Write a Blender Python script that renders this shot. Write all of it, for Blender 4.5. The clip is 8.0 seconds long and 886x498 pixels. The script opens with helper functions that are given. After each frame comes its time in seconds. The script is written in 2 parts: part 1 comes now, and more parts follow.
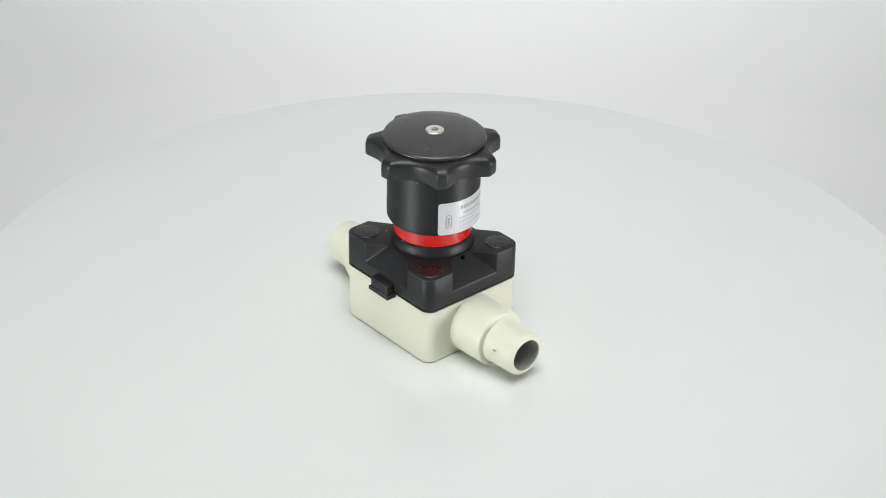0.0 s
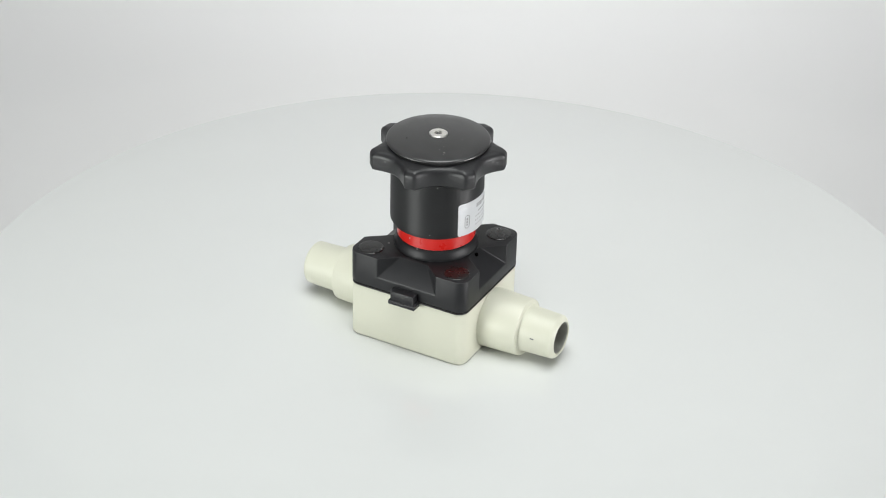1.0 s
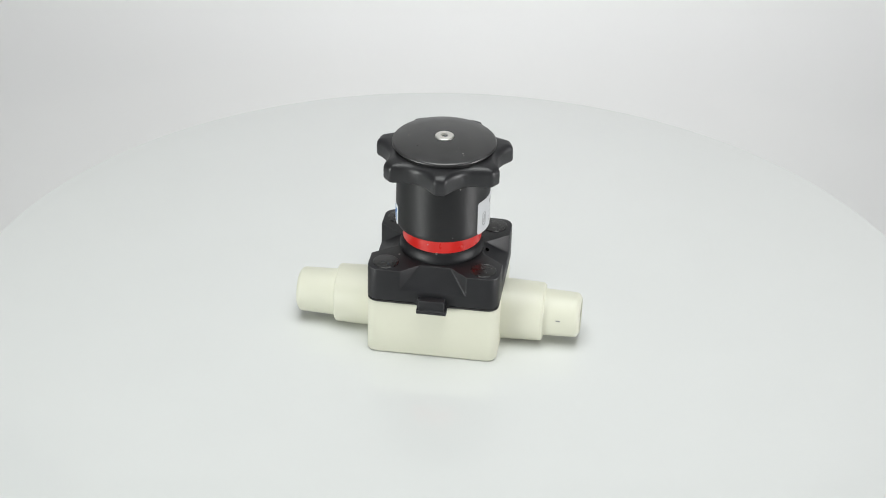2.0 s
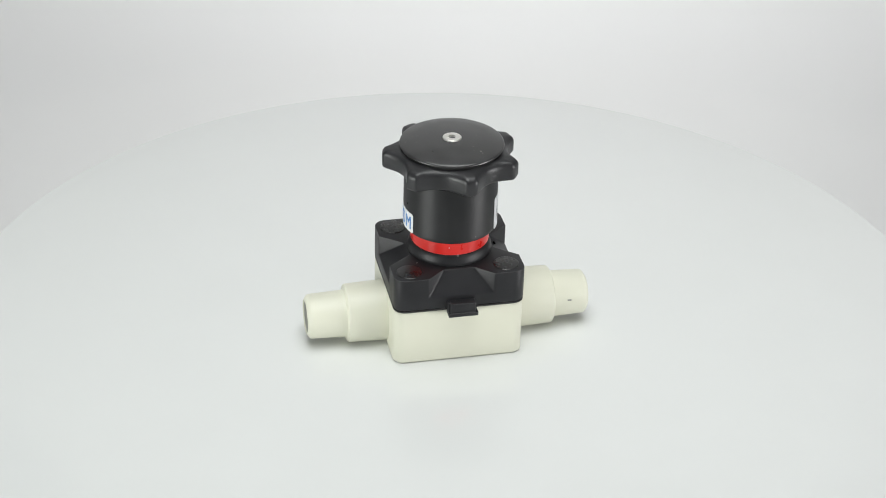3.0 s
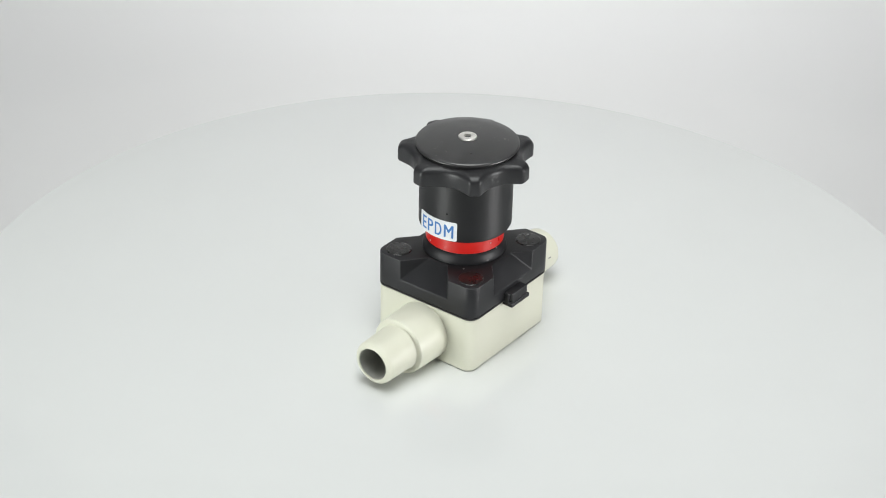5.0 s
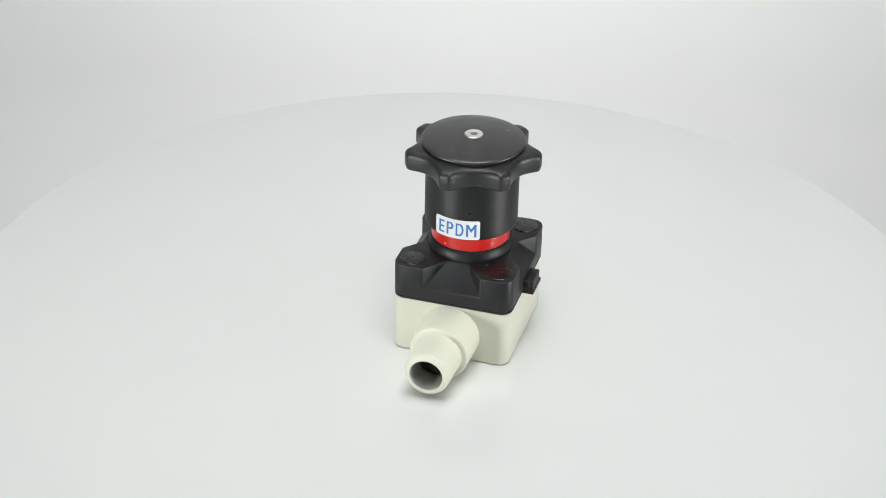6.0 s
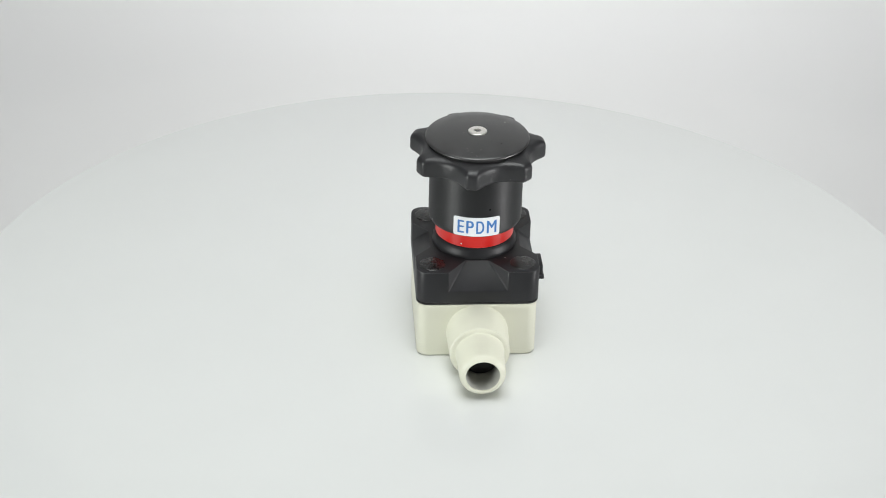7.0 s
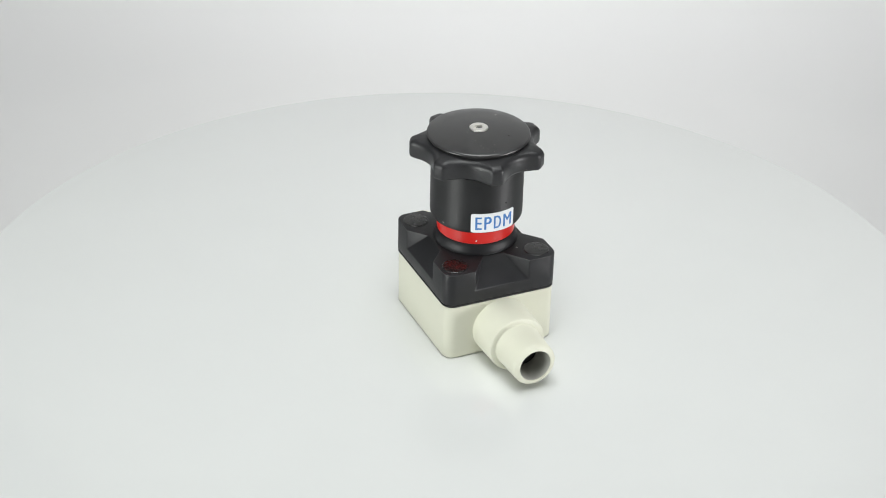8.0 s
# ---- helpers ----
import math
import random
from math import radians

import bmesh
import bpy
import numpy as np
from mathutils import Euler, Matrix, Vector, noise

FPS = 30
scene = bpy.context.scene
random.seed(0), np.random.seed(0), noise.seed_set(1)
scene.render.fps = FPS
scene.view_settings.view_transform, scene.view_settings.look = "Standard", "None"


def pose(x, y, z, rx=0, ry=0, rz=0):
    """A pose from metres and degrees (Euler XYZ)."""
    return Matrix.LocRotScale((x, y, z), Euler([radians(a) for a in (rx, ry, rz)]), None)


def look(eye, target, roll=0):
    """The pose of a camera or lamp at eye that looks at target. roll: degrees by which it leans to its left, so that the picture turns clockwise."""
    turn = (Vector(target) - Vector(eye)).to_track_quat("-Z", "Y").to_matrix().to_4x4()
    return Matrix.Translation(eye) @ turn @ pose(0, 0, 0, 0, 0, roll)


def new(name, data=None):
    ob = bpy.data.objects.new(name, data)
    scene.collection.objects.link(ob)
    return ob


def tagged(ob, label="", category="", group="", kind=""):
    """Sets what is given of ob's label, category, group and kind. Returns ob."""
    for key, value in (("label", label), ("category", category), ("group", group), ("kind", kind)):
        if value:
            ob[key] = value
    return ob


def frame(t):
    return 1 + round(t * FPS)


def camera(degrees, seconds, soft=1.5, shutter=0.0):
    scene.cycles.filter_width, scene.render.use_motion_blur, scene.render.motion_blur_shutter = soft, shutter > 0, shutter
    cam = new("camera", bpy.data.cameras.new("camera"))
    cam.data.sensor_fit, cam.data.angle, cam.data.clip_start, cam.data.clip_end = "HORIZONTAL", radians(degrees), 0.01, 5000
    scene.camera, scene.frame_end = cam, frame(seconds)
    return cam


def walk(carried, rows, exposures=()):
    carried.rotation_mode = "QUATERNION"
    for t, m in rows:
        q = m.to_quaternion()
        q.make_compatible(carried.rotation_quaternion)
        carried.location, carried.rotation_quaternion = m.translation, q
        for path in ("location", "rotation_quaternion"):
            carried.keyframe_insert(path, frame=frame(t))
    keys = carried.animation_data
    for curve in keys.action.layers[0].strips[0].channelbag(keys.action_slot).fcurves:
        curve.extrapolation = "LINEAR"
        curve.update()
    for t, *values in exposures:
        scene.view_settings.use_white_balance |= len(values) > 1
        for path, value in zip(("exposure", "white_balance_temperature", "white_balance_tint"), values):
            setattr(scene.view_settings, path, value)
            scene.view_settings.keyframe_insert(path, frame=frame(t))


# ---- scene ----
# ---------------------------------------------------------------- camera
FOV = 24.670
EYE = (0.0, -0.7597, 0.4874)
PITCH, YAW, ROLL = radians(30.822), radians(-0.325), 1.423
TARGET = (EYE[0] + math.sin(YAW) * math.cos(PITCH), EYE[1] + math.cos(YAW) * math.cos(PITCH), EYE[2] - math.sin(PITCH))
cam = camera(FOV, 8.0, soft=1.0)
walk(cam, [(0, look(EYE, TARGET, ROLL)), (8, look(EYE, TARGET, ROLL))])

# turntable: degrees at the start, degrees a second, and where the valve stands on the plate
TURN0, RATE = -48.062, 20.3677
STAND = (-0.00368, -0.00877)
PLATE_R = 0.2220

# ---------------------------------------------------------------- light
world = bpy.data.worlds.new("studio")
scene.world = world
world.use_nodes = True
world.node_tree.nodes["Background"].inputs[0].default_value = (1.0, 1.0, 1.0, 1)
world.node_tree.nodes["Background"].inputs[1].default_value = 0.05
scene.view_settings.exposure = -0.02


def softbox(name, eye, target, width, height, watts, colour=(1, 1, 1), spread=180):
    data = bpy.data.lights.new(name, "AREA")
    data.spread = radians(spread)
    data.shape, data.size, data.size_y, data.energy, data.color = "RECTANGLE", width, height, watts, colour
    ob = new(name, data)
    ob.matrix_world = look(eye, target)
    return ob


softbox("softbox_top", (0.0, -0.12, 0.85), (0, 0.0, 0), 0.52, 0.70, 2.22, (0.972, 1.0, 0.986), 96)
softbox("softbox_side", (-1.52, -1.22, 0.10), (0, 0, 0.06), 0.72, 0.44, 25, (0.968, 1.0, 0.972))
softbox("softbox_side", (1.80, -0.75, 0.10), (0, 0, 0.06), 0.66, 0.44, 25, (1.0, 1.0, 1.0))
softbox("softbox_backdrop", (0.03, 0.56, 0.36), (0.03, 1.0, -0.04), 0.26, 0.26, 1.32, (0.995, 1.0, 1.0))

# ---------------------------------------------------------------- materials


def material(name, colour, rough, spec=0.5, metal=0.0, mottle=0.06, scale=60.0, detail=4.0, grain=0.03, grain_scale=900.0, specks=0.0,
             speck_colour=(0.20, 0.19, 0.18), speck_scale=420.0, rough_var=0.08, wear=0.0, turned_grain=0.0):
    """Principled surface with a broad mottle, a fine grain in relief and, where asked, pale specks of dust."""
    m = bpy.data.materials.new(name)
    m.use_nodes = True
    nt = m.node_tree
    b = nt.nodes["Principled BSDF"]
    tc = nt.nodes.new("ShaderNodeTexCoord")
    n1 = nt.nodes.new("ShaderNodeTexNoise")
    n1.inputs["Scale"].default_value, n1.inputs["Detail"].default_value = scale, detail
    nt.links.new(tc.outputs["Object"], n1.inputs["Vector"])
    ramp = nt.nodes.new("ShaderNodeMapRange")
    ramp.inputs["From Min"].default_value, ramp.inputs["From Max"].default_value = 0.15, 0.85
    ramp.inputs["To Min"].default_value, ramp.inputs["To Max"].default_value = 1 - mottle, 1 + mottle
    nt.links.new(n1.outputs["Fac"], ramp.inputs["Value"])
    mul = nt.nodes.new("ShaderNodeVectorMath")
    mul.operation = "SCALE"
    mul.inputs[0].default_value = colour
    nt.links.new(ramp.outputs["Result"], mul.inputs["Scale"])
    out = mul.outputs["Vector"]
    n2 = nt.nodes.new("ShaderNodeTexNoise")
    n2.inputs["Scale"].default_value, n2.inputs["Detail"].default_value = grain_scale, 3
    nt.links.new(tc.outputs["Object"], n2.inputs["Vector"])
    if specks:
        vor = nt.nodes.new("ShaderNodeTexVoronoi")
        vor.inputs["Scale"].default_value = speck_scale
        nt.links.new(tc.outputs["Object"], vor.inputs["Vector"])
        sep = nt.nodes.new("ShaderNodeSeparateColor")
        nt.links.new(vor.outputs["Color"], sep.inputs["Color"])
        rare = nt.nodes.new("ShaderNodeMath")
        rare.operation = "LESS_THAN"
        rare.inputs[1].default_value = specks
        nt.links.new(sep.outputs[0], rare.inputs[0])
        near = nt.nodes.new("ShaderNodeMath")
        near.operation = "LESS_THAN"
        size = nt.nodes.new("ShaderNodeMath")
        size.operation = "MULTIPLY"
        size.inputs[1].default_value = 0.22
        nt.links.new(sep.outputs[1], size.inputs[0])
        nt.links.new(size.outputs[0], near.inputs[1])
        nt.links.new(vor.outputs["Distance"], near.inputs[0])
        both = nt.nodes.new("ShaderNodeMath")
        both.operation = "MULTIPLY"
        nt.links.new(rare.outputs[0], both.inputs[0])
        nt.links.new(near.outputs[0], both.inputs[1])
        mix = nt.nodes.new("ShaderNodeMix")
        mix.data_type = "RGBA"
        nt.links.new(both.outputs[0], mix.inputs["Factor"])
        nt.links.new(out, mix.inputs["A"])
        mix.inputs["B"].default_value = (*speck_colour, 1)
        out = mix.outputs["Result"]
    if wear:
        geo = nt.nodes.new("ShaderNodeNewGeometry")
        soft_edge = nt.nodes.new("ShaderNodeBevel")
        soft_edge.samples = 4
        soft_edge.inputs["Radius"].default_value = 0.0006
        same = nt.nodes.new("ShaderNodeVectorMath")
        same.operation = "DOT_PRODUCT"
        nt.links.new(soft_edge.outputs["Normal"], same.inputs[0])
        nt.links.new(geo.outputs["Normal"], same.inputs[1])
        edge = nt.nodes.new("ShaderNodeMapRange")
        edge.inputs["From Min"].default_value, edge.inputs["From Max"].default_value = 0.99, 0.90
        edge.inputs["To Min"].default_value, edge.inputs["To Max"].default_value = 0.0, wear
        nt.links.new(same.outputs["Value"], edge.inputs["Value"])
        patchy = nt.nodes.new("ShaderNodeMath")
        patchy.operation = "MULTIPLY"
        nt.links.new(edge.outputs["Result"], patchy.inputs[0])
        nt.links.new(n1.outputs["Fac"], patchy.inputs[1])
        rub = nt.nodes.new("ShaderNodeMix")
        rub.data_type = "RGBA"
        nt.links.new(patchy.outputs[0], rub.inputs["Factor"])
        nt.links.new(out, rub.inputs["A"])
        rub.inputs["B"].default_value = (0.11, 0.11, 0.115, 1)
        out = rub.outputs["Result"]
    nt.links.new(out, b.inputs["Base Color"])
    rr = nt.nodes.new("ShaderNodeMapRange")
    rr.inputs["From Min"].default_value, rr.inputs["From Max"].default_value = 0.15, 0.85
    rr.inputs["To Min"].default_value, rr.inputs["To Max"].default_value = max(0.02, rough - rough_var), rough + rough_var
    nt.links.new(n1.outputs["Fac"], rr.inputs["Value"])
    nt.links.new(rr.outputs["Result"], b.inputs["Roughness"])
    bump = nt.nodes.new("ShaderNodeBump")
    bump.inputs["Strength"].default_value, bump.inputs["Distance"].default_value = grain, 0.0004
    nt.links.new(n2.outputs["Fac"], bump.inputs["Height"])
    nt.links.new(bump.outputs["Normal"], b.inputs["Normal"])
    b.inputs["Specular IOR Level"].default_value = spec
    b.inputs["Metallic"].default_value = metal
    if turned_grain:            # fine lathe grooves run round the part and draw its highlights upright
        tan = nt.nodes.new("ShaderNodeTangent")
        tan.direction_type, tan.axis = "RADIAL", "Z"
        nt.links.new(tan.outputs["Tangent"], b.inputs["Tangent"])
        b.inputs["Anisotropic"].default_value = turned_grain
        b.inputs["Anisotropic Rotation"].default_value = 0.25
    return m


IVORY = material("ivory_polypropylene", (0.655, 0.655, 0.545), 0.42, mottle=0.025, scale=40, grain=0.05)
# darker, greyer copy of the ivory: shade inside the bores put into colour
BORE_SHADE = material("shaded_bore", (0.40, 0.40, 0.365), 0.6, spec=0.3, mottle=0.12, scale=150, grain=0.08)
BLACK = material("black_polyamide", (0.0145, 0.0145, 0.0164), 0.46, spec=0.33, mottle=0.25, scale=110, grain=0.06, grain_scale=1500, specks=0.006, wear=0.8)
BLACK_TUBE = material("black_tube", (0.0095, 0.0095, 0.0106), 0.52, spec=0.56, mottle=0.3, scale=120, grain=0.02, grain_scale=1500, specks=0.012, rough_var=0.04, turned_grain=0.72)
HOLE = material("black_hole", (0.001, 0.001, 0.001), 0.9, spec=0.0)
BLACK_WHEEL = material("black_moulded_wheel", (0.0165, 0.0165, 0.0182), 0.42, spec=0.48, mottle=0.3, scale=120, grain=0.12, grain_scale=1500, specks=0.006, wear=0.8)
BLACK_CAP = material("worn_black_cap", (0.026, 0.0256, 0.0262), 0.34, spec=0.75, mottle=0.4, scale=160, grain=0.06, grain_scale=1300, specks=0.03, rough_var=0.10, wear=0.5)
BLACK_PLUG = material("black_plug", (0.012, 0.012, 0.012), 0.28, spec=0.5, mottle=0.35, scale=300, grain=0.22, grain_scale=700)
RUBBER = material("black_rubber", (0.012, 0.012, 0.012), 0.6, mottle=0.2, scale=200)
RED = material("red_plastic", (0.66, 0.020, 0.015), 0.30, mottle=0.05, scale=120, grain=0.03, specks=0.006, speck_colour=(0.9, 0.5, 0.45), turned_grain=0.75)
STEEL = material("brushed_steel", (0.88, 0.86, 0.82), 0.38, metal=1.0, mottle=0.1, scale=400, grain=0.1)
DARK = material("dark_recess", (0.03, 0.03, 0.03), 0.5, mottle=0.2)
STICKER = material("white_sticker", (0.80, 0.82, 0.84), 0.25, mottle=0.02, scale=90)
SILVER = material("silvery_sticker", (0.66, 0.67, 0.69), 0.34, metal=0.35, mottle=0.03, scale=90)
BLUE_INK = material("blue_ink", (0.045, 0.18, 0.48), 0.5, mottle=0.12, scale=300)
GREY_INK = material("grey_ink", (0.16, 0.16, 0.17), 0.5, mottle=0.2, scale=400)
PALE_INK = material("pale_grey_ink", (0.36, 0.36, 0.37), 0.5, mottle=0.3, scale=500)
FAINT_INK = material("faint_grey_ink", (0.48, 0.48, 0.49), 0.5, mottle=0.3, scale=500)
DUST = material("grey_dust", (0.19, 0.19, 0.18), 0.9, spec=0.2, mottle=0.3, scale=800)
PLATE = material("white_lacquer", (0.738, 0.752, 0.745), 0.16, spec=0.95, mottle=0.012, scale=25, detail=8.0, grain=0.0, grain_scale=300, rough_var=0.0)
PAPER = material("white_paper", (0.75, 0.75, 0.75), 0.8, spec=0.2, mottle=0.015, scale=3, grain=0.02, grain_scale=200)
WALL = material("grey_wall", (0.32, 0.32, 0.32), 0.8, spec=0.2, mottle=0.02, scale=3)

# ---------------------------------------------------------------- mesh helpers (in millimetres)
MM = 0.001


def finish(bm, name, angle=35):
    bmesh.ops.recalc_face_normals(bm, faces=bm.faces)
    bmesh.ops.scale(bm, vec=(MM, MM, MM), verts=bm.verts)
    me = bpy.data.meshes.new(name)
    bm.to_mesh(me)
    bm.free()
    me.shade_smooth()
    me.set_sharp_from_angle(angle=radians(angle))
    return me


def part(name, bm, mat, parent, label="", angle=35):
    ob = new(name, finish(bm, name, angle))
    ob.data.materials.append(mat)
    ob.parent = parent
    if label:
        ob["label"] = label
    return ob


def turned(profile, steps=96, closed=False):
    """Surface of revolution about z from (radius, z) pairs."""
    bm = bmesh.new()
    rings = []
    for r, z in profile:
        if r < 1e-6:
            rings.append([bm.verts.new((0, 0, z))])
        else:
            rings.append([bm.verts.new((r * math.cos(2 * math.pi * i / steps), r * math.sin(2 * math.pi * i / steps), z)) for i in range(steps)])
    pairs = list(zip(rings, rings[1:]))
    if closed:
        pairs.append((rings[-1], rings[0]))
    for a, b in pairs:
        for i in range(steps):
            j = (i + 1) % steps
            if len(a) == 1:
                bm.faces.new((a[0], b[i], b[j]))
            elif len(b) == 1:
                bm.faces.new((a[i], a[j], b[0]))
            else:
                bm.faces.new((a[i], a[j], b[j], b[i]))
    return bm


def rounded_outline(hx, hy, r, steps=6, shift=0.0):
    pts = []
    for cx, cy, a0 in ((hx - r, hy - r, 0), (-hx + r, hy - r, 90), (-hx + r, -hy + r, 180), (hx - r, -hy + r, 270)):
        for i in range(steps + 1):
            a = radians(a0 + 90 * i / steps)
            pts.append((cx + shift + r * math.cos(a), cy + r * math.sin(a)))
    return pts


def stacked(outlines):
    """Solid from closed outlines of equal count, each a list of (x, y) with a height z."""
    bm = bmesh.new()
    rings = [[bm.verts.new((x, y, z)) for x, y in pts] for pts, z in outlines]
    n = len(rings[0])
    for a, b in zip(rings, rings[1:]):
        for i in range(n):
            bm.faces.new((a[i], a[(i + 1) % n], b[(i + 1) % n], b[i]))
    bm.faces.new(rings[0][::-1])
    bm.faces.new(rings[-1])
    return bm


def block(bm, x0, x1, y0, y1, z0, z1, bevel=0.4):
    made = bmesh.ops.create_cube(bm, size=1)["verts"]
    for v in made:
        v.co = Vector(((x0 + x1) / 2 + v.co.x * (x1 - x0), (y0 + y1) / 2 + v.co.y * (y1 - y0), (z0 + z1) / 2 + v.co.z * (z1 - z0)))
    if bevel:
        edges = list({e for v in made for e in v.link_edges})
        bmesh.ops.bevel(bm, geom=edges, offset=bevel, segments=2, affect="EDGES", profile=0.5)


def wrapped(bm, radius, angle0):
    """Bends flat shapes (x along, y up, z out) round the z axis."""
    for v in bm.verts:
        a = radians(angle0) + v.co.x / radius
        r = radius + v.co.z
        v.co = Vector((r * math.cos(a), r * math.sin(a), v.co.y))


def plaque(bm, x0, x1, y0, y1, z0, z1, r=1.0, cut=1.0):
    """Thin rounded rectangle, sliced so that it bends well."""
    w, h = (x1 - x0) / 2, (y1 - y0) / 2
    pts = [((x0 + x1) / 2 + x, (y0 + y1) / 2 + y) for x, y in rounded_outline(w, h, min(r, w * 0.99, h * 0.99), 4)]
    tmp = stacked([(pts, z0), (pts, z1)])
    x = x0 + cut
    while x < x1:
        bmesh.ops.bisect_plane(tmp, geom=tmp.verts[:] + tmp.edges[:] + tmp.faces[:], plane_co=(x, 0, 0), plane_no=(1, 0, 0))
        x += cut
    me = bpy.data.meshes.new("tmp")
    tmp.to_mesh(me)
    tmp.free()
    bm.from_mesh(me)
    bpy.data.meshes.remove(me)


def lettering(text, height, thickness, weight=0.0):
    """Flat text in millimetres, centred, as a bmesh, sliced upright."""
    cu = bpy.data.curves.new("lettering", "FONT")
    cu.body, cu.size, cu.align_x, cu.align_y, cu.offset, cu.extrude = text, 1.0, "CENTER", "CENTER", weight, 0.01
    cu.resolution_u, cu.space_character = 6, 1.12
    ob = new("lettering", cu)
    bpy.context.view_layer.update()
    me = bpy.data.meshes.new_from_object(ob.evaluated_get(bpy.context.evaluated_depsgraph_get()))
    bm = bmesh.new()
    bm.from_mesh(me)
    bpy.data.objects.remove(ob)
    bpy.data.curves.remove(cu)
    bpy.data.meshes.remove(me)
    bmesh.ops.triangulate(bm, faces=bm.faces[:])
    lo, hi = min(v.co.y for v in bm.verts), max(v.co.y for v in bm.verts)
    k = height / (hi - lo)
    for v in bm.verts:
        v.co = Vector((v.co.x * k, (v.co.y - (lo + hi) / 2) * k, thickness if v.co.z > 0 else 0))
    return bm


# ---------------------------------------------------------------- the studio


def studio():
    # paper sweep: floor, curve and rising back
    z0, y0, r = -0.15, 0.55, 0.5
    line = [(-0.95, z0), (y0, z0)]
    for i in range(1, 17):
        a = radians(90 * i / 16)
        line.append((y0 + r * math.sin(a), z0 + r - r * math.cos(a)))
    line += [(y0 + r, 1.55), (y0 + r + 0.005, 1.55), (y0 + r + 0.005, z0 + r)]
    for i in range(15, -1, -1):
        a = radians(90 * i / 16)
        line.append((y0 + (r + 0.005) * math.sin(a), z0 + r - (r + 0.005) * math.cos(a)))
    line.append((-0.95, z0 - 0.005))
    bm = bmesh.new()
    rows = [[bm.verts.new((x, y, z)) for y, z in line] for x in (-0.85, 0.85)]
    n = len(line)
    for i in range(n):
        bm.faces.new((rows[0][i], rows[1][i], rows[1][(i + 1) % n], rows[0][(i + 1) % n]))
    bmesh.ops.recalc_face_normals(bm, faces=bm.faces)
    me = bpy.data.meshes.new("backdrop")
    bm.to_mesh(me)
    bm.free()
    me.shade_smooth()
    me.set_sharp_from_angle(angle=radians(40))
    ob = new("backdrop", me)
    me.materials.append(PAPER)
    tagged(ob, "seamless white paper sweep behind the turntable", "backdrop", kind="structure")
    for name, x0, x1, y0, y1, z0, z1 in (("wall_west", -2.50, -2.40, -2.5, 1.3, -0.3, 1.7), ("wall_east", 2.40, 2.50, -2.5, 1.3, -0.3, 1.7),
                                         ("wall_south", -2.40, 2.40, -2.5, -2.4, -0.3, 1.7), ("wall_north", -2.40, 2.40, 1.2, 1.3, -0.3, 1.7),
                                         ("ceiling", -2.40, 2.40, -2.4, 1.2, 1.6, 1.7), ("floor", -2.40, 2.40, -2.4, 1.2, -0.3, -0.156)):
        bm = bmesh.new()
        block(bm, x0 / MM, x1 / MM, y0 / MM, y1 / MM, z0 / MM, z1 / MM, 0)
        w = new(name, finish(bm, name))
        w.data.materials.append(WALL)
        tagged(w, "plain grey studio " + name.split("_")[0], name.split("_")[0], kind="structure")


def turntable():
    top = new("turntable")
    r = PLATE_R / MM
    part("plate", turned([(0, -18), (r - 2, -18), (r, -16), (r, -0.35), (r - 0.12, -0.1), (r - 0.35, 0), (0, 0)], 256), PLATE, top, "white lacquered round plate")
    part("base", turned([(0, -149.5), (120, -149.5), (122, -147), (122, -20), (120, -18.2), (0, -18.2)], 128), PLATE, top, "white drum base")
    return tagged(top, "round white glossy turntable under the valve", "turntable")


# ---------------------------------------------------------------- the valve
AXIS_Z = 12.2          # height of the pipe's axis
BODY = (28.15, 25.6)    # half length and half width of the body block
BODY_SHIFT = -0.4       # its middle, off the spindle's axis
FLANGE = (28.3, 26.2)   # the same of the bonnet's flange
FLANGE_SHIFT = -0.3


def pipe_stub(sign, reach):
    """Spigot with its shoulder, along x; a thick tube open at the end."""
    prof = [(13.4, 24.0), (13.3, 28.5), (12.75, 44.6), (12.5, 45.3), (11.9, 45.7), (10.6, 45.8), (10.3, 46.1), (10.2, 46.8), (9.75, reach - 2.4), (9.55, reach - 1.5), (9.2, reach - 1.0), (7.7, reach - 0.05), (7.4, reach), (7.2, reach - 0.1), (7.1, reach - 0.4), (7.08, 24.0)]
    bm = turned(prof, 72, closed=True)
    for v in bm.verts:
        x, y, z = v.co
        v.co = Vector((z * sign, y * sign, AXIS_Z + x))
    return bm


# thin liner added inside a spigot, to carry the painted shade of its bore
def bore_shade_liner(sign, reach):
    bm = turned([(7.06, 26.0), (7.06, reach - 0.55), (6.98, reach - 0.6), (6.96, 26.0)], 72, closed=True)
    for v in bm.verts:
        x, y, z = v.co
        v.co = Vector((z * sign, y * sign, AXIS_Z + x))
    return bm


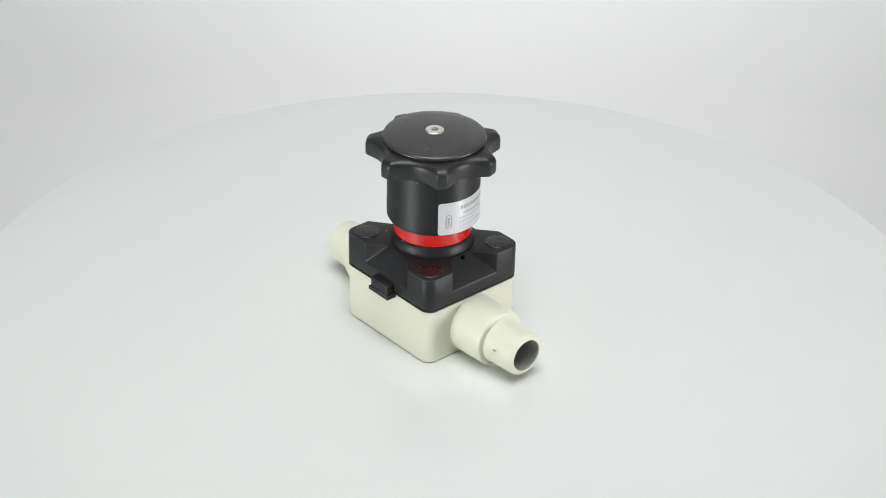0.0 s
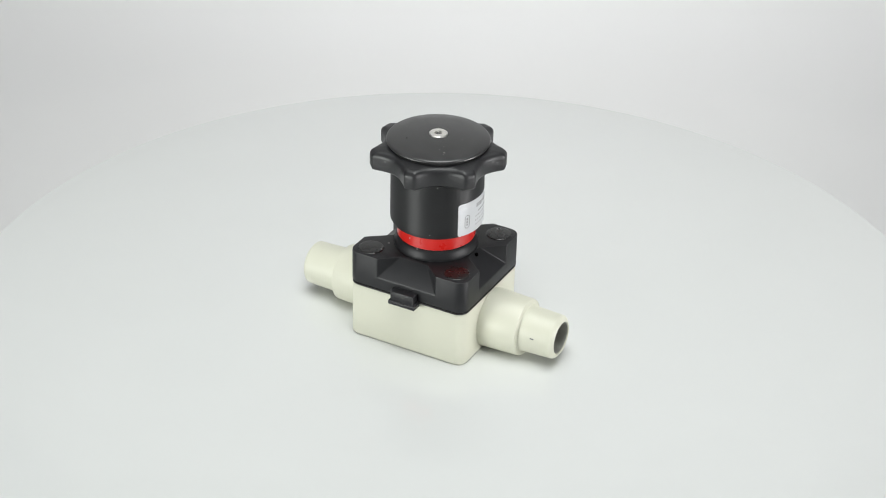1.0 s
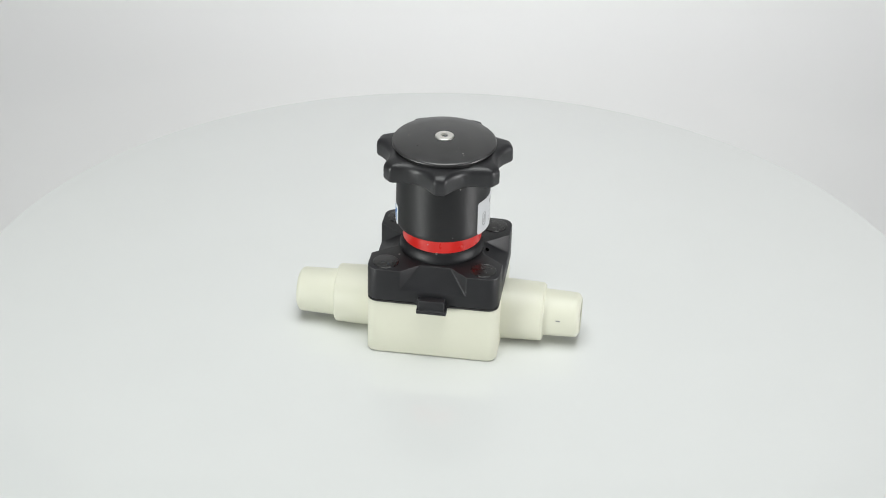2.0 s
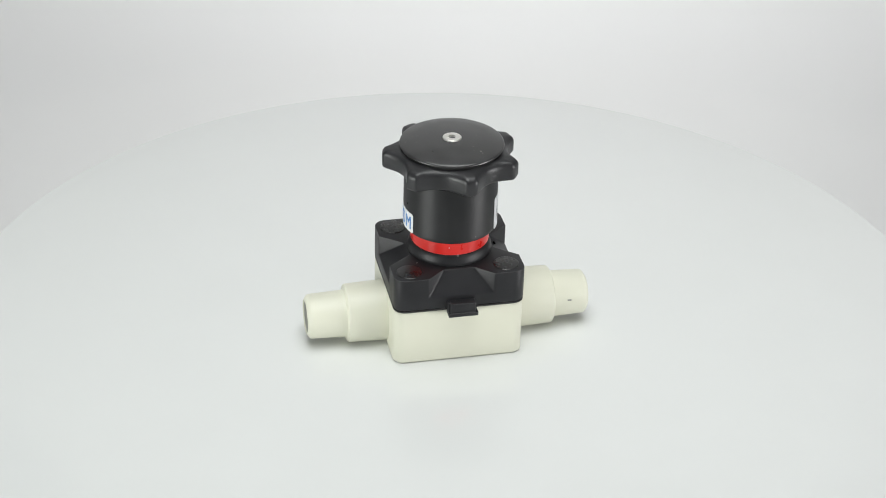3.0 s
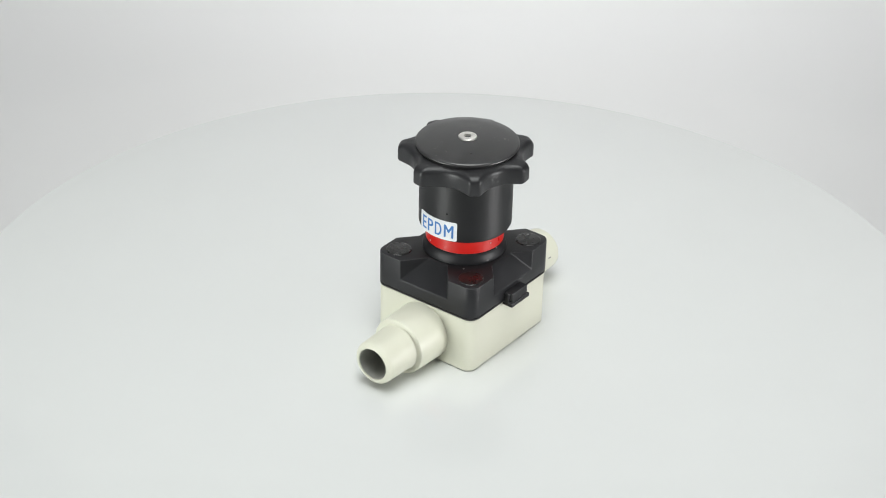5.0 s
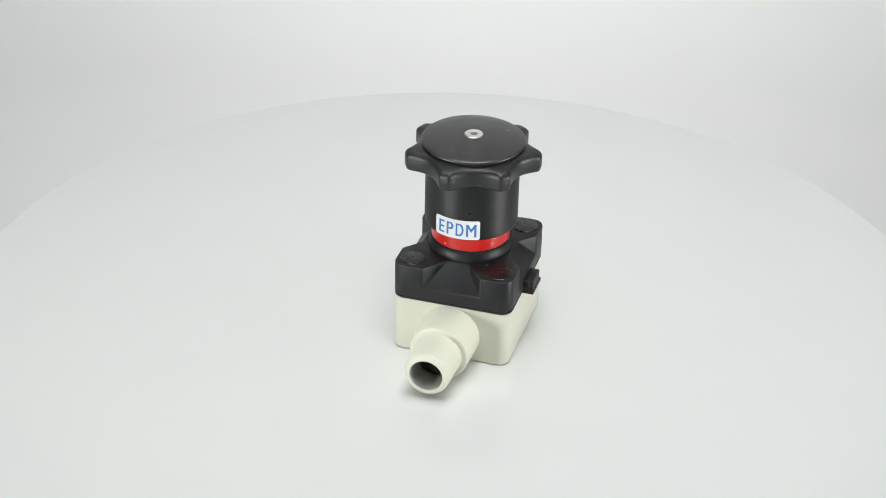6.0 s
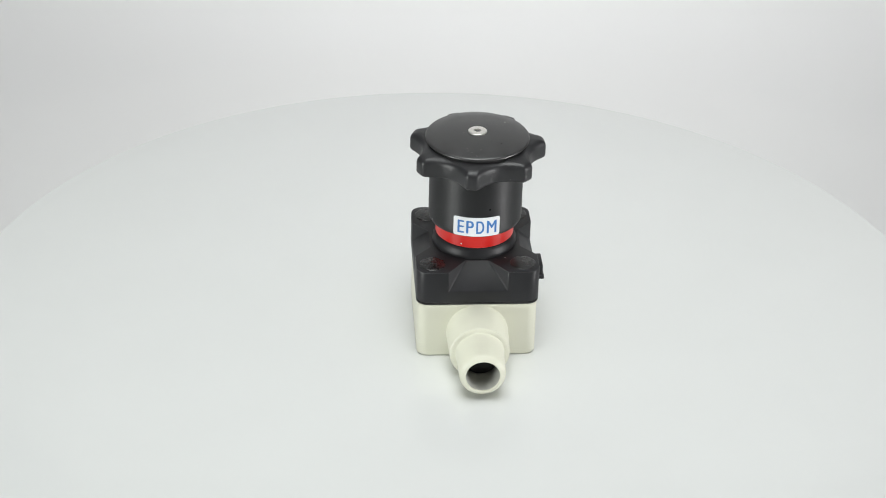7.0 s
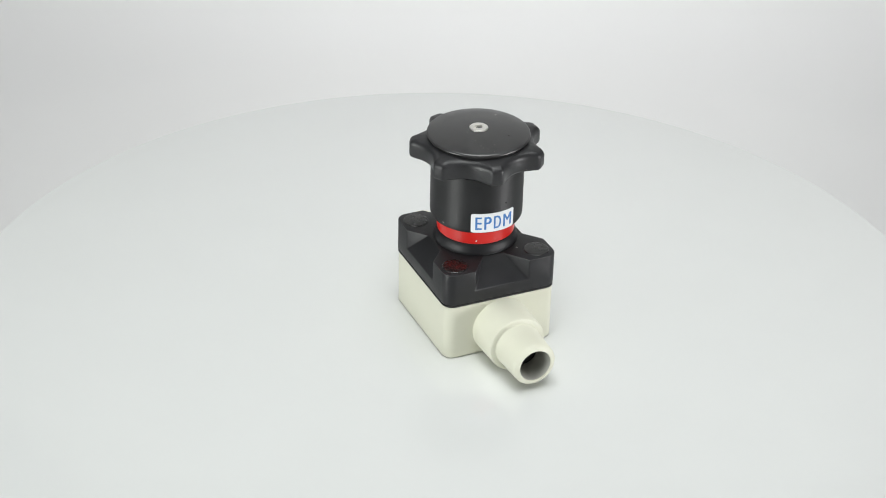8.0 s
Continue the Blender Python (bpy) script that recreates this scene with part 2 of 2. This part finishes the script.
def bonnet_block():
    """Square flange whose four sides fall away in ramps between the corner posts."""
    hx, hy, r = FLANGE[0], FLANGE[1], 5.0
    low, high, foot = 32.4, 41.8, 26.95
    wx, wy = 14.2, 12.6       # half widths of the ramps at their feet, on the long and on the end faces
    ix, iy = 6.4, 4.6         # the same at their heads
    dx, dy = 18.3, 19.4       # distance of the heads from the axis
    bm = bmesh.new()
    sides = [  # corner arc centre, start angle, then the ramp that follows: foot, head, head, foot
        ((hx - r, hy - r), 0, (wx, hy), (ix, dy), (-ix, dy), (-wx, hy)),
        ((-hx + r, hy - r), 90, (-hx, wy), (-dx, iy), (-dx, -iy), (-hx, -wy)),
        ((-hx + r, -hy + r), 180, (-wx, -hy), (-ix, -dy), (ix, -dy), (wx, -hy)),
        ((hx - r, -hy + r), 270, (hx, -wy), (dx, -iy), (dx, iy), (hx, wy)),
    ]
    base, lower, top = [], [], []
    for (cx, cy), a0, f0, h0, h1, f1 in sides:
        arc = [(cx + r * math.cos(radians(a0 + 15 * i)), cy + r * math.sin(radians(a0 + 15 * i))) for i in range(7)]
        lower.append(([bm.verts.new((x, y, low)) for x, y in arc], bm.verts.new((*f0, low)), bm.verts.new((*f1, low))))
        top.append(([bm.verts.new((x, y, high)) for x, y in arc], bm.verts.new((*f0, high)), bm.verts.new((*h0, high)), bm.verts.new((*h1, high)), bm.verts.new((*f1, high))))
    ring_low, ring_top = [], []
    for k in range(4):
        ring_low += lower[k][0] + [lower[k][1], lower[k][2]]
        ring_top += top[k][0] + list(top[k][1:])
    ring_base = [bm.verts.new((v.co.x, v.co.y, foot)) for v in ring_low]
    n = len(ring_low)
    for i in range(n):
        bm.faces.new((ring_base[i], ring_base[(i + 1) % n], ring_low[(i + 1) % n], ring_low[i]))
    bm.faces.new(ring_base[::-1])
    bm.faces.new(ring_top)
    for k in range(4):
        arc_l, f0l, f1l = lower[k]
        arc_t, f0t, h0, h1, f1t = top[k]
        chain_l = [lower[k - 1][2]] + arc_l + [f0l]
        chain_t = [top[k - 1][4]] + arc_t + [f0t]
        for i in range(len(chain_l) - 1):
            bm.faces.new((chain_l[i], chain_l[i + 1], chain_t[i + 1], chain_t[i]))
        bm.faces.new((f0l, f1l, h1, h0))
        bm.faces.new((f0l, h0, f0t))
        bm.faces.new((f1l, f1t, h1))
    for v in bm.verts:
        if abs(v.co.x) > hx - r - 0.01:
            v.co.x += FLANGE_SHIFT
    bmesh.ops.recalc_face_normals(bm, faces=bm.faces)
    sharp = [e for e in bm.edges if len(e.link_faces) == 2 and e.calc_face_angle(0) > radians(28)]
    bmesh.ops.bevel(bm, geom=sharp, offset=0.5, segments=2, affect="EDGES", profile=0.6, clamp_overlap=True)
    return bm


LOBES, LOBE_PHASE = 7, 17.5
TIP_R, SCOOP_R, SCOOP_D = 29.2, 13.4, 36.9


def wheel_rim(shrink, steps=252):
    pts = []
    for i in range(steps):
        a = 2 * math.pi * i / steps
        step = 2 * math.pi / LOBES
        off = (a - radians(LOBE_PHASE)) % step - step / 2          # from the middle of a scoop
        under = SCOOP_R ** 2 - (SCOOP_D * math.sin(off)) ** 2
        cut = SCOOP_D * math.cos(off) - math.sqrt(under) if under > 0 else SCOOP_D
        k = 4.8                                                      # rounding of the tips
        h = max(k - abs(cut - TIP_R), 0) / k
        r = min(cut, TIP_R) - h * h * k / 4 - shrink
        pts.append((r * math.cos(a), r * math.sin(a)))
    return pts


def handwheel_body():
    rings = [(3.0, 81.0, 0), (1.0, 81.15, 0), (0.3, 81.6, 0), (0.0, 82.4, 0), (0.0, 87.2, 1), (0.15, 88.0, 1), (0.6, 88.8, 1), (1.3, 89.4, 1), (2.2, 89.75, 1), (3.4, 90.0, 1)]
    bm = bmesh.new()
    made = []
    for shrink, z, tilt in rings:
        pts = wheel_rim(shrink)
        made.append([bm.verts.new((x, y, z - tilt * 0.06 * max(0, math.hypot(x, y) - 21.0))) for x, y in pts])
    made.append([bm.verts.new((19.0 * x / math.hypot(x, y), 19.0 * y / math.hypot(x, y), 90.2)) for x, y in wheel_rim(0)])
    n = len(made[0])
    for a, b in zip(made, made[1:]):
        for i in range(n):
            bm.faces.new((a[i], a[(i + 1) % n], b[(i + 1) % n], b[i]))
    bm.faces.new(made[0][::-1])
    bm.faces.new(made[-1])
    return bm


def valve():
    top = new("diaphragm_valve")
    # ivory body
    hx, hy = BODY
    o = rounded_outline(hx, hy, 4.5, shift=BODY_SHIFT)
    i = rounded_outline(hx - 0.3, hy - 0.3, 4.2, shift=BODY_SHIFT)
    f = rounded_outline(hx - 0.9, hy - 0.9, 3.6, shift=BODY_SHIFT)
    part("body", stacked([(f, 0), (f, 0.3), (i, 0.4), (o, 0.75), (o, 25.3), (i, 25.7)]), IVORY, top, "ivory moulded plastic valve body")
    for sign in (1, -1):
        reach = 61.8 if sign > 0 else 63.0
        stub = part("spigot", pipe_stub(sign, reach), IVORY, top, "ivory pipe spigot with a shoulder and open bore")
        # diaphragm disc set near the mouth; its black also stands for shade
        bm = turned([(0, 44.0), (6.9, 44.0), (6.9, 50.3), (6.0, 51.5), (3.0, 52.2), (0, 52.4)], 36)
        for v in bm.verts:
            x, y, z = v.co
            v.co = Vector((z * sign, y * sign, AXIS_Z + x))
        part("diaphragm", bm, RUBBER, stub, "black rubber diaphragm disc, set forward to add shade in the bore")
        part("bore", bore_shade_liner(sign, reach), BORE_SHADE, stub, "thin liner whose grey stands for shade in the bore")
        if sign > 0:
            bm = bmesh.new()
            plaque(bm, -0.9, 0.9, -0.25, 0.25, 0.0, 0.05, 0.2)
            a = math.asin(2.0 / 10.2)
            bmesh.ops.transform(bm, matrix=Matrix.Translation((52.5, -10.2 * math.cos(a), AXIS_Z + 2.0)) @ Matrix.Rotation(radians(90) - a, 4, "X"), verts=bm.verts)
            part("scuff", bm, GREY_INK, stub, "small dark scuff")
    o = rounded_outline(hx - 0.3, hy - 0.3, 4.2, shift=FLANGE_SHIFT)
    lip = rounded_outline(FLANGE[0] - 0.1, FLANGE[1] - 0.1, 4.9, shift=FLANGE_SHIFT)
    edge = rounded_outline(FLANGE[0] - 0.35, FLANGE[1] - 0.35, 4.65, shift=FLANGE_SHIFT)
    part("gasket", stacked([(o, 25.5), (o, 25.72), (edge, 25.75), (lip, 25.95), (lip, 26.45), (edge, 26.65), (o, 26.68), (o, 27.1)]), RUBBER, top, "thin black rubber diaphragm edge")
    # bonnet
    bonnet = part("bonnet", bonnet_block(), BLACK, top, "black plastic square bonnet with corner posts")
    for sx in (1, -1):
        for sy in (1, -1):
            bm = turned([(0, 41.4), (5.5, 41.4), (5.5, 41.9), (5.3, 42.08), (5.0, 42.12), (0, 42.08)], 40)
            bmesh.ops.translate(bm, vec=(sx * 20.9 + FLANGE_SHIFT, sy * 19.2, 0), verts=bm.verts)
            part("bolt_plug", bm, BLACK_PLUG, bonnet, "round black plug over a bolt")
    bm = bmesh.new()
    y = -FLANGE[1]
    block(bm, -5.3, 5.5, y - 3.9, y + 0.6, 26.0, 30.6)
    block(bm, -6.3, 6.5, y - 4.4, y + 0.6, 24.4, 26.2, 0.3)
    block(bm, -6.3, -5.0, y - 2.4, y + 0.6, 25.0, 30.4, 0.3)
    part("clip", bm, BLACK, bonnet, "small black snap clip")
    bm = turned([(0, -0.4), (0.75, -0.4), (0.75, 0.15), (0, 0.1)], 20)
    bmesh.ops.transform(bm, matrix=Matrix.Translation((19.95, 0.1, 41.0)) @ Matrix.Rotation(radians(48), 4, "Y"), verts=bm.verts)
    part("vent_hole", bm, HOLE, bonnet, "tiny dark leak hole")
    part("collar", turned([(0, 42.0), (18.1, 42.0), (18.2, 42.6), (18.0, 43.6), (17.6, 44.8), (17.1, 46.2), (16.5, 46.7), (0, 46.7)], 96), BLACK, bonnet)
    ring = part("indicator_ring", turned([(0, 46.7), (16.6, 46.7), (16.85, 46.95), (16.9, 54.0), (0, 54.0)], 96), RED, top, "bright red indicator ring")
    for around, z, size in ((156.4, 48.4, 0.32), (-103.0, 50.4, 0.20)):
        bm = bmesh.new()
        plaque(bm, -size, size, z - size, z + size, -0.02, 0.12, size * 0.8, 0.3)
        wrapped(bm, 16.9, around)
        part("dust_fleck", bm, STICKER, ring, "white fleck of dust")
    tube = part("tube", turned([(0, 53.4), (18.4, 53.4), (19.4, 53.8), (19.9, 54.8), (20.0, 56.0), (20.0, 79.5), (0, 79.5)], 128), BLACK_TUBE, top, "black cylindrical bonnet tube")
    nick = bmesh.new()
    plaque(nick, -0.4, 0.4, 66.6, 67.3, -0.05, 0.02, 0.3, 0.3)
    wrapped(nick, 20.0, 193.3)
    part("nick", nick, HOLE, tube, "tiny dark nick")
    # stickers
    bm = bmesh.new()
    plaque(bm, -10.1, 10.1, 54.4, 63.4, 0.0, 0.12, 1.0)
    wrapped(bm, 20.0, 177.6)
    epdm = part("sticker", bm, STICKER, tube, "white sticker with blue capital letters", 60)
    bm = bmesh.new()
    for letter, left, right in (("E", -8.2, -5.4), ("P", -4.4, -1.2), ("D", -0.2, 3.2), ("M", 4.3, 8.6)):
        for k, shift in enumerate((0.0, 0.09, 0.18, 0.27)):
            one = lettering(letter, 6.0, 0.07 + 0.004 * k, 0.0)
            x0, x1 = min(v.co.x for v in one.verts), max(v.co.x for v in one.verts)
            for v in one.verts:
                v.co = Vector((left + shift + (v.co.x - x0) / (x1 - x0) * (right - left - 0.27), v.co.y + 58.8, v.co.z + 0.1))
            me = bpy.data.meshes.new("letters")
            one.to_mesh(me)
            one.free()
            bm.from_mesh(me)
            bpy.data.meshes.remove(me)
    for k in range(-17, 18):
        bmesh.ops.bisect_plane(bm, geom=bm.verts[:] + bm.edges[:] + bm.faces[:], plane_co=(k * 0.5, 0, 0), plane_no=(1, 0, 0))
    wrapped(bm, 20.0, 177.6)
    part("lettering", bm, BLUE_INK, epdm, "blue letters EPDM")
    bm = bmesh.new()
    plaque(bm, 0, 33.5, 54.3, 69.6, 0.0, 0.12, 1.2)
    wrapped(bm, 20.0, -35)
    plate = part("type_sticker", bm, SILVER, tube, "silvery white type sticker with small print", 60)
    for y0, y1, x0, x1, ink in ((65.4, 67.2, 10.2, 27.0, PALE_INK), (62.9, 63.6, 11.6, 24.0, PALE_INK), (60.9, 61.5, 9.6, 26.0, FAINT_INK), (59.0, 59.6, 9.6, 20.0, FAINT_INK), (57.0, 57.6, 9.6, 24.0, FAINT_INK)):
        bm = bmesh.new()
        x = x0
        while x < x1:
            w = 1.05 if y1 - y0 > 1 else random.uniform(0.6, 1.5)
            plaque(bm, x, min(x + w, x1), y0, y1, 0.1, 0.16, 0.1)
            x += w + 0.4
        wrapped(bm, 20.0, -35)
        part("print", bm, ink, plate, "row of small grey print")
    bm = bmesh.new()
    outer = rounded_outline(1.35, 3.2, 1.3, 5)
    inner = rounded_outline(1.0, 2.85, 0.95, 5)
    a = [bm.verts.new((4.6 + x, 60.6 + y, 0.16)) for x, y in outer]
    b = [bm.verts.new((4.6 + x, 60.6 + y, 0.16)) for x, y in inner]
    for k in range(len(a)):
        bm.faces.new((a[k], a[(k + 1) % len(a)], b[(k + 1) % len(a)], b[k]))
    bmesh.ops.solidify(bm, geom=bm.faces[:], thickness=0.05)
    for y0, y1 in ((58.7, 59.5), (59.8, 60.9), (61.2, 62.4)):
        plaque(bm, 4.15, 5.05, y0, y1, 0.1, 0.16, 0.2)
    wrapped(bm, 20.0, -35)
    part("emblem", bm, PALE_INK, plate, "small oval emblem")
    # handwheel
    wheel = part("handwheel", handwheel_body(), BLACK_WHEEL, top, "black seven-lobed handwheel", 50)
    part("cap", turned([(0, 89.6), (20.9, 89.6), (21.2, 90.6), (21.8, 91.1), (22.0, 91.5), (21.9, 91.9), (21.6, 92.2), (21.1, 92.4), (16, 93.15), (9, 93.7), (4.6, 93.9), (0, 93.9)], 128), BLACK_CAP, wheel, "worn black domed cap")
    dome = ((0.0, 93.9), (4.6, 93.9), (9.0, 93.7), (16.0, 93.15), (21.1, 92.4))
    for r, around, size in ((16.6, 162, 0.30), (14.9, 159, 0.22), (15.2, 181, 0.26), (19.6, 175, 0.20), (17.4, 168, 0.16), (11.2, 148, 0.24), (10.8, 7, 0.26), (17.0, -54, 0.32), (16.6, 48, 0.24), (5.9, 98, 0.28), (6.5, 108, 0.16), (13.2, -59, 0.20)):
        z = next(za + (zb - za) * (r - ra) / (rb - ra) for (ra, za), (rb, zb) in zip(dome, dome[1:]) if ra <= r <= rb)
        bm = turned([(0, -0.03), (size, -0.03), (size * 0.7, 0.05), (0, 0.06)], 7)
        bmesh.ops.transform(bm, matrix=Matrix.Rotation(radians(around), 4, "Z") @ Matrix.Translation((r, 0, z)) @ Matrix.Rotation(radians(5), 4, "Y") @ Matrix.Diagonal((1.0, 1.5, 1.0, 1.0)), verts=bm.verts)
        part("dust_fleck", bm, DUST, wheel, "pale fleck of dust")
    bm = bmesh.new()
    circle = lambda r, z, n: [bm.verts.new((r * math.cos(2 * math.pi * (k + 0.5) / n), r * math.sin(2 * math.pi * (k + 0.5) / n), z)) for k in range(n)]
    rings = [circle(4.0, 93.5, 24), circle(4.0, 94.25, 24), circle(3.75, 94.5, 24), circle(1.6, 94.55, 24), circle(1.4, 94.3, 24), circle(1.3, 93.6, 24)]
    for a, b in zip(rings, rings[1:]):
        for k in range(24):
            bm.faces.new((a[k], a[(k + 1) % 24], b[(k + 1) % 24], b[k]))
    bm.faces.new(rings[0][::-1])
    bm.faces.new(rings[-1])
    screw = part("screw", bm, STEEL, wheel, "bright steel socket screw")
    part("socket", turned([(0, 93.6), (1.25, 93.6), (1.25, 93.75), (0, 93.75)], 6), DARK, screw)
    return tagged(top, "diaphragm valve with ivory body, black bonnet, handwheel and red ring", "valve")


studio()
TABLE = turntable()
VALVE = valve()


def motions():
    plate_rows, valve_rows = [], []
    for k in range(33):
        t = 0.25 * k
        deg = TURN0 + RATE * t
        c, s = math.cos(radians(deg)), math.sin(radians(deg))
        plate_rows.append((t, pose(0, 0, 0, 0, 0, deg)))
        valve_rows.append((t, pose(c * STAND[0] - s * STAND[1], s * STAND[0] + c * STAND[1], 0.0, 0, 0, deg)))
    walk(TABLE, plate_rows)
    walk(VALVE, valve_rows)


motions()
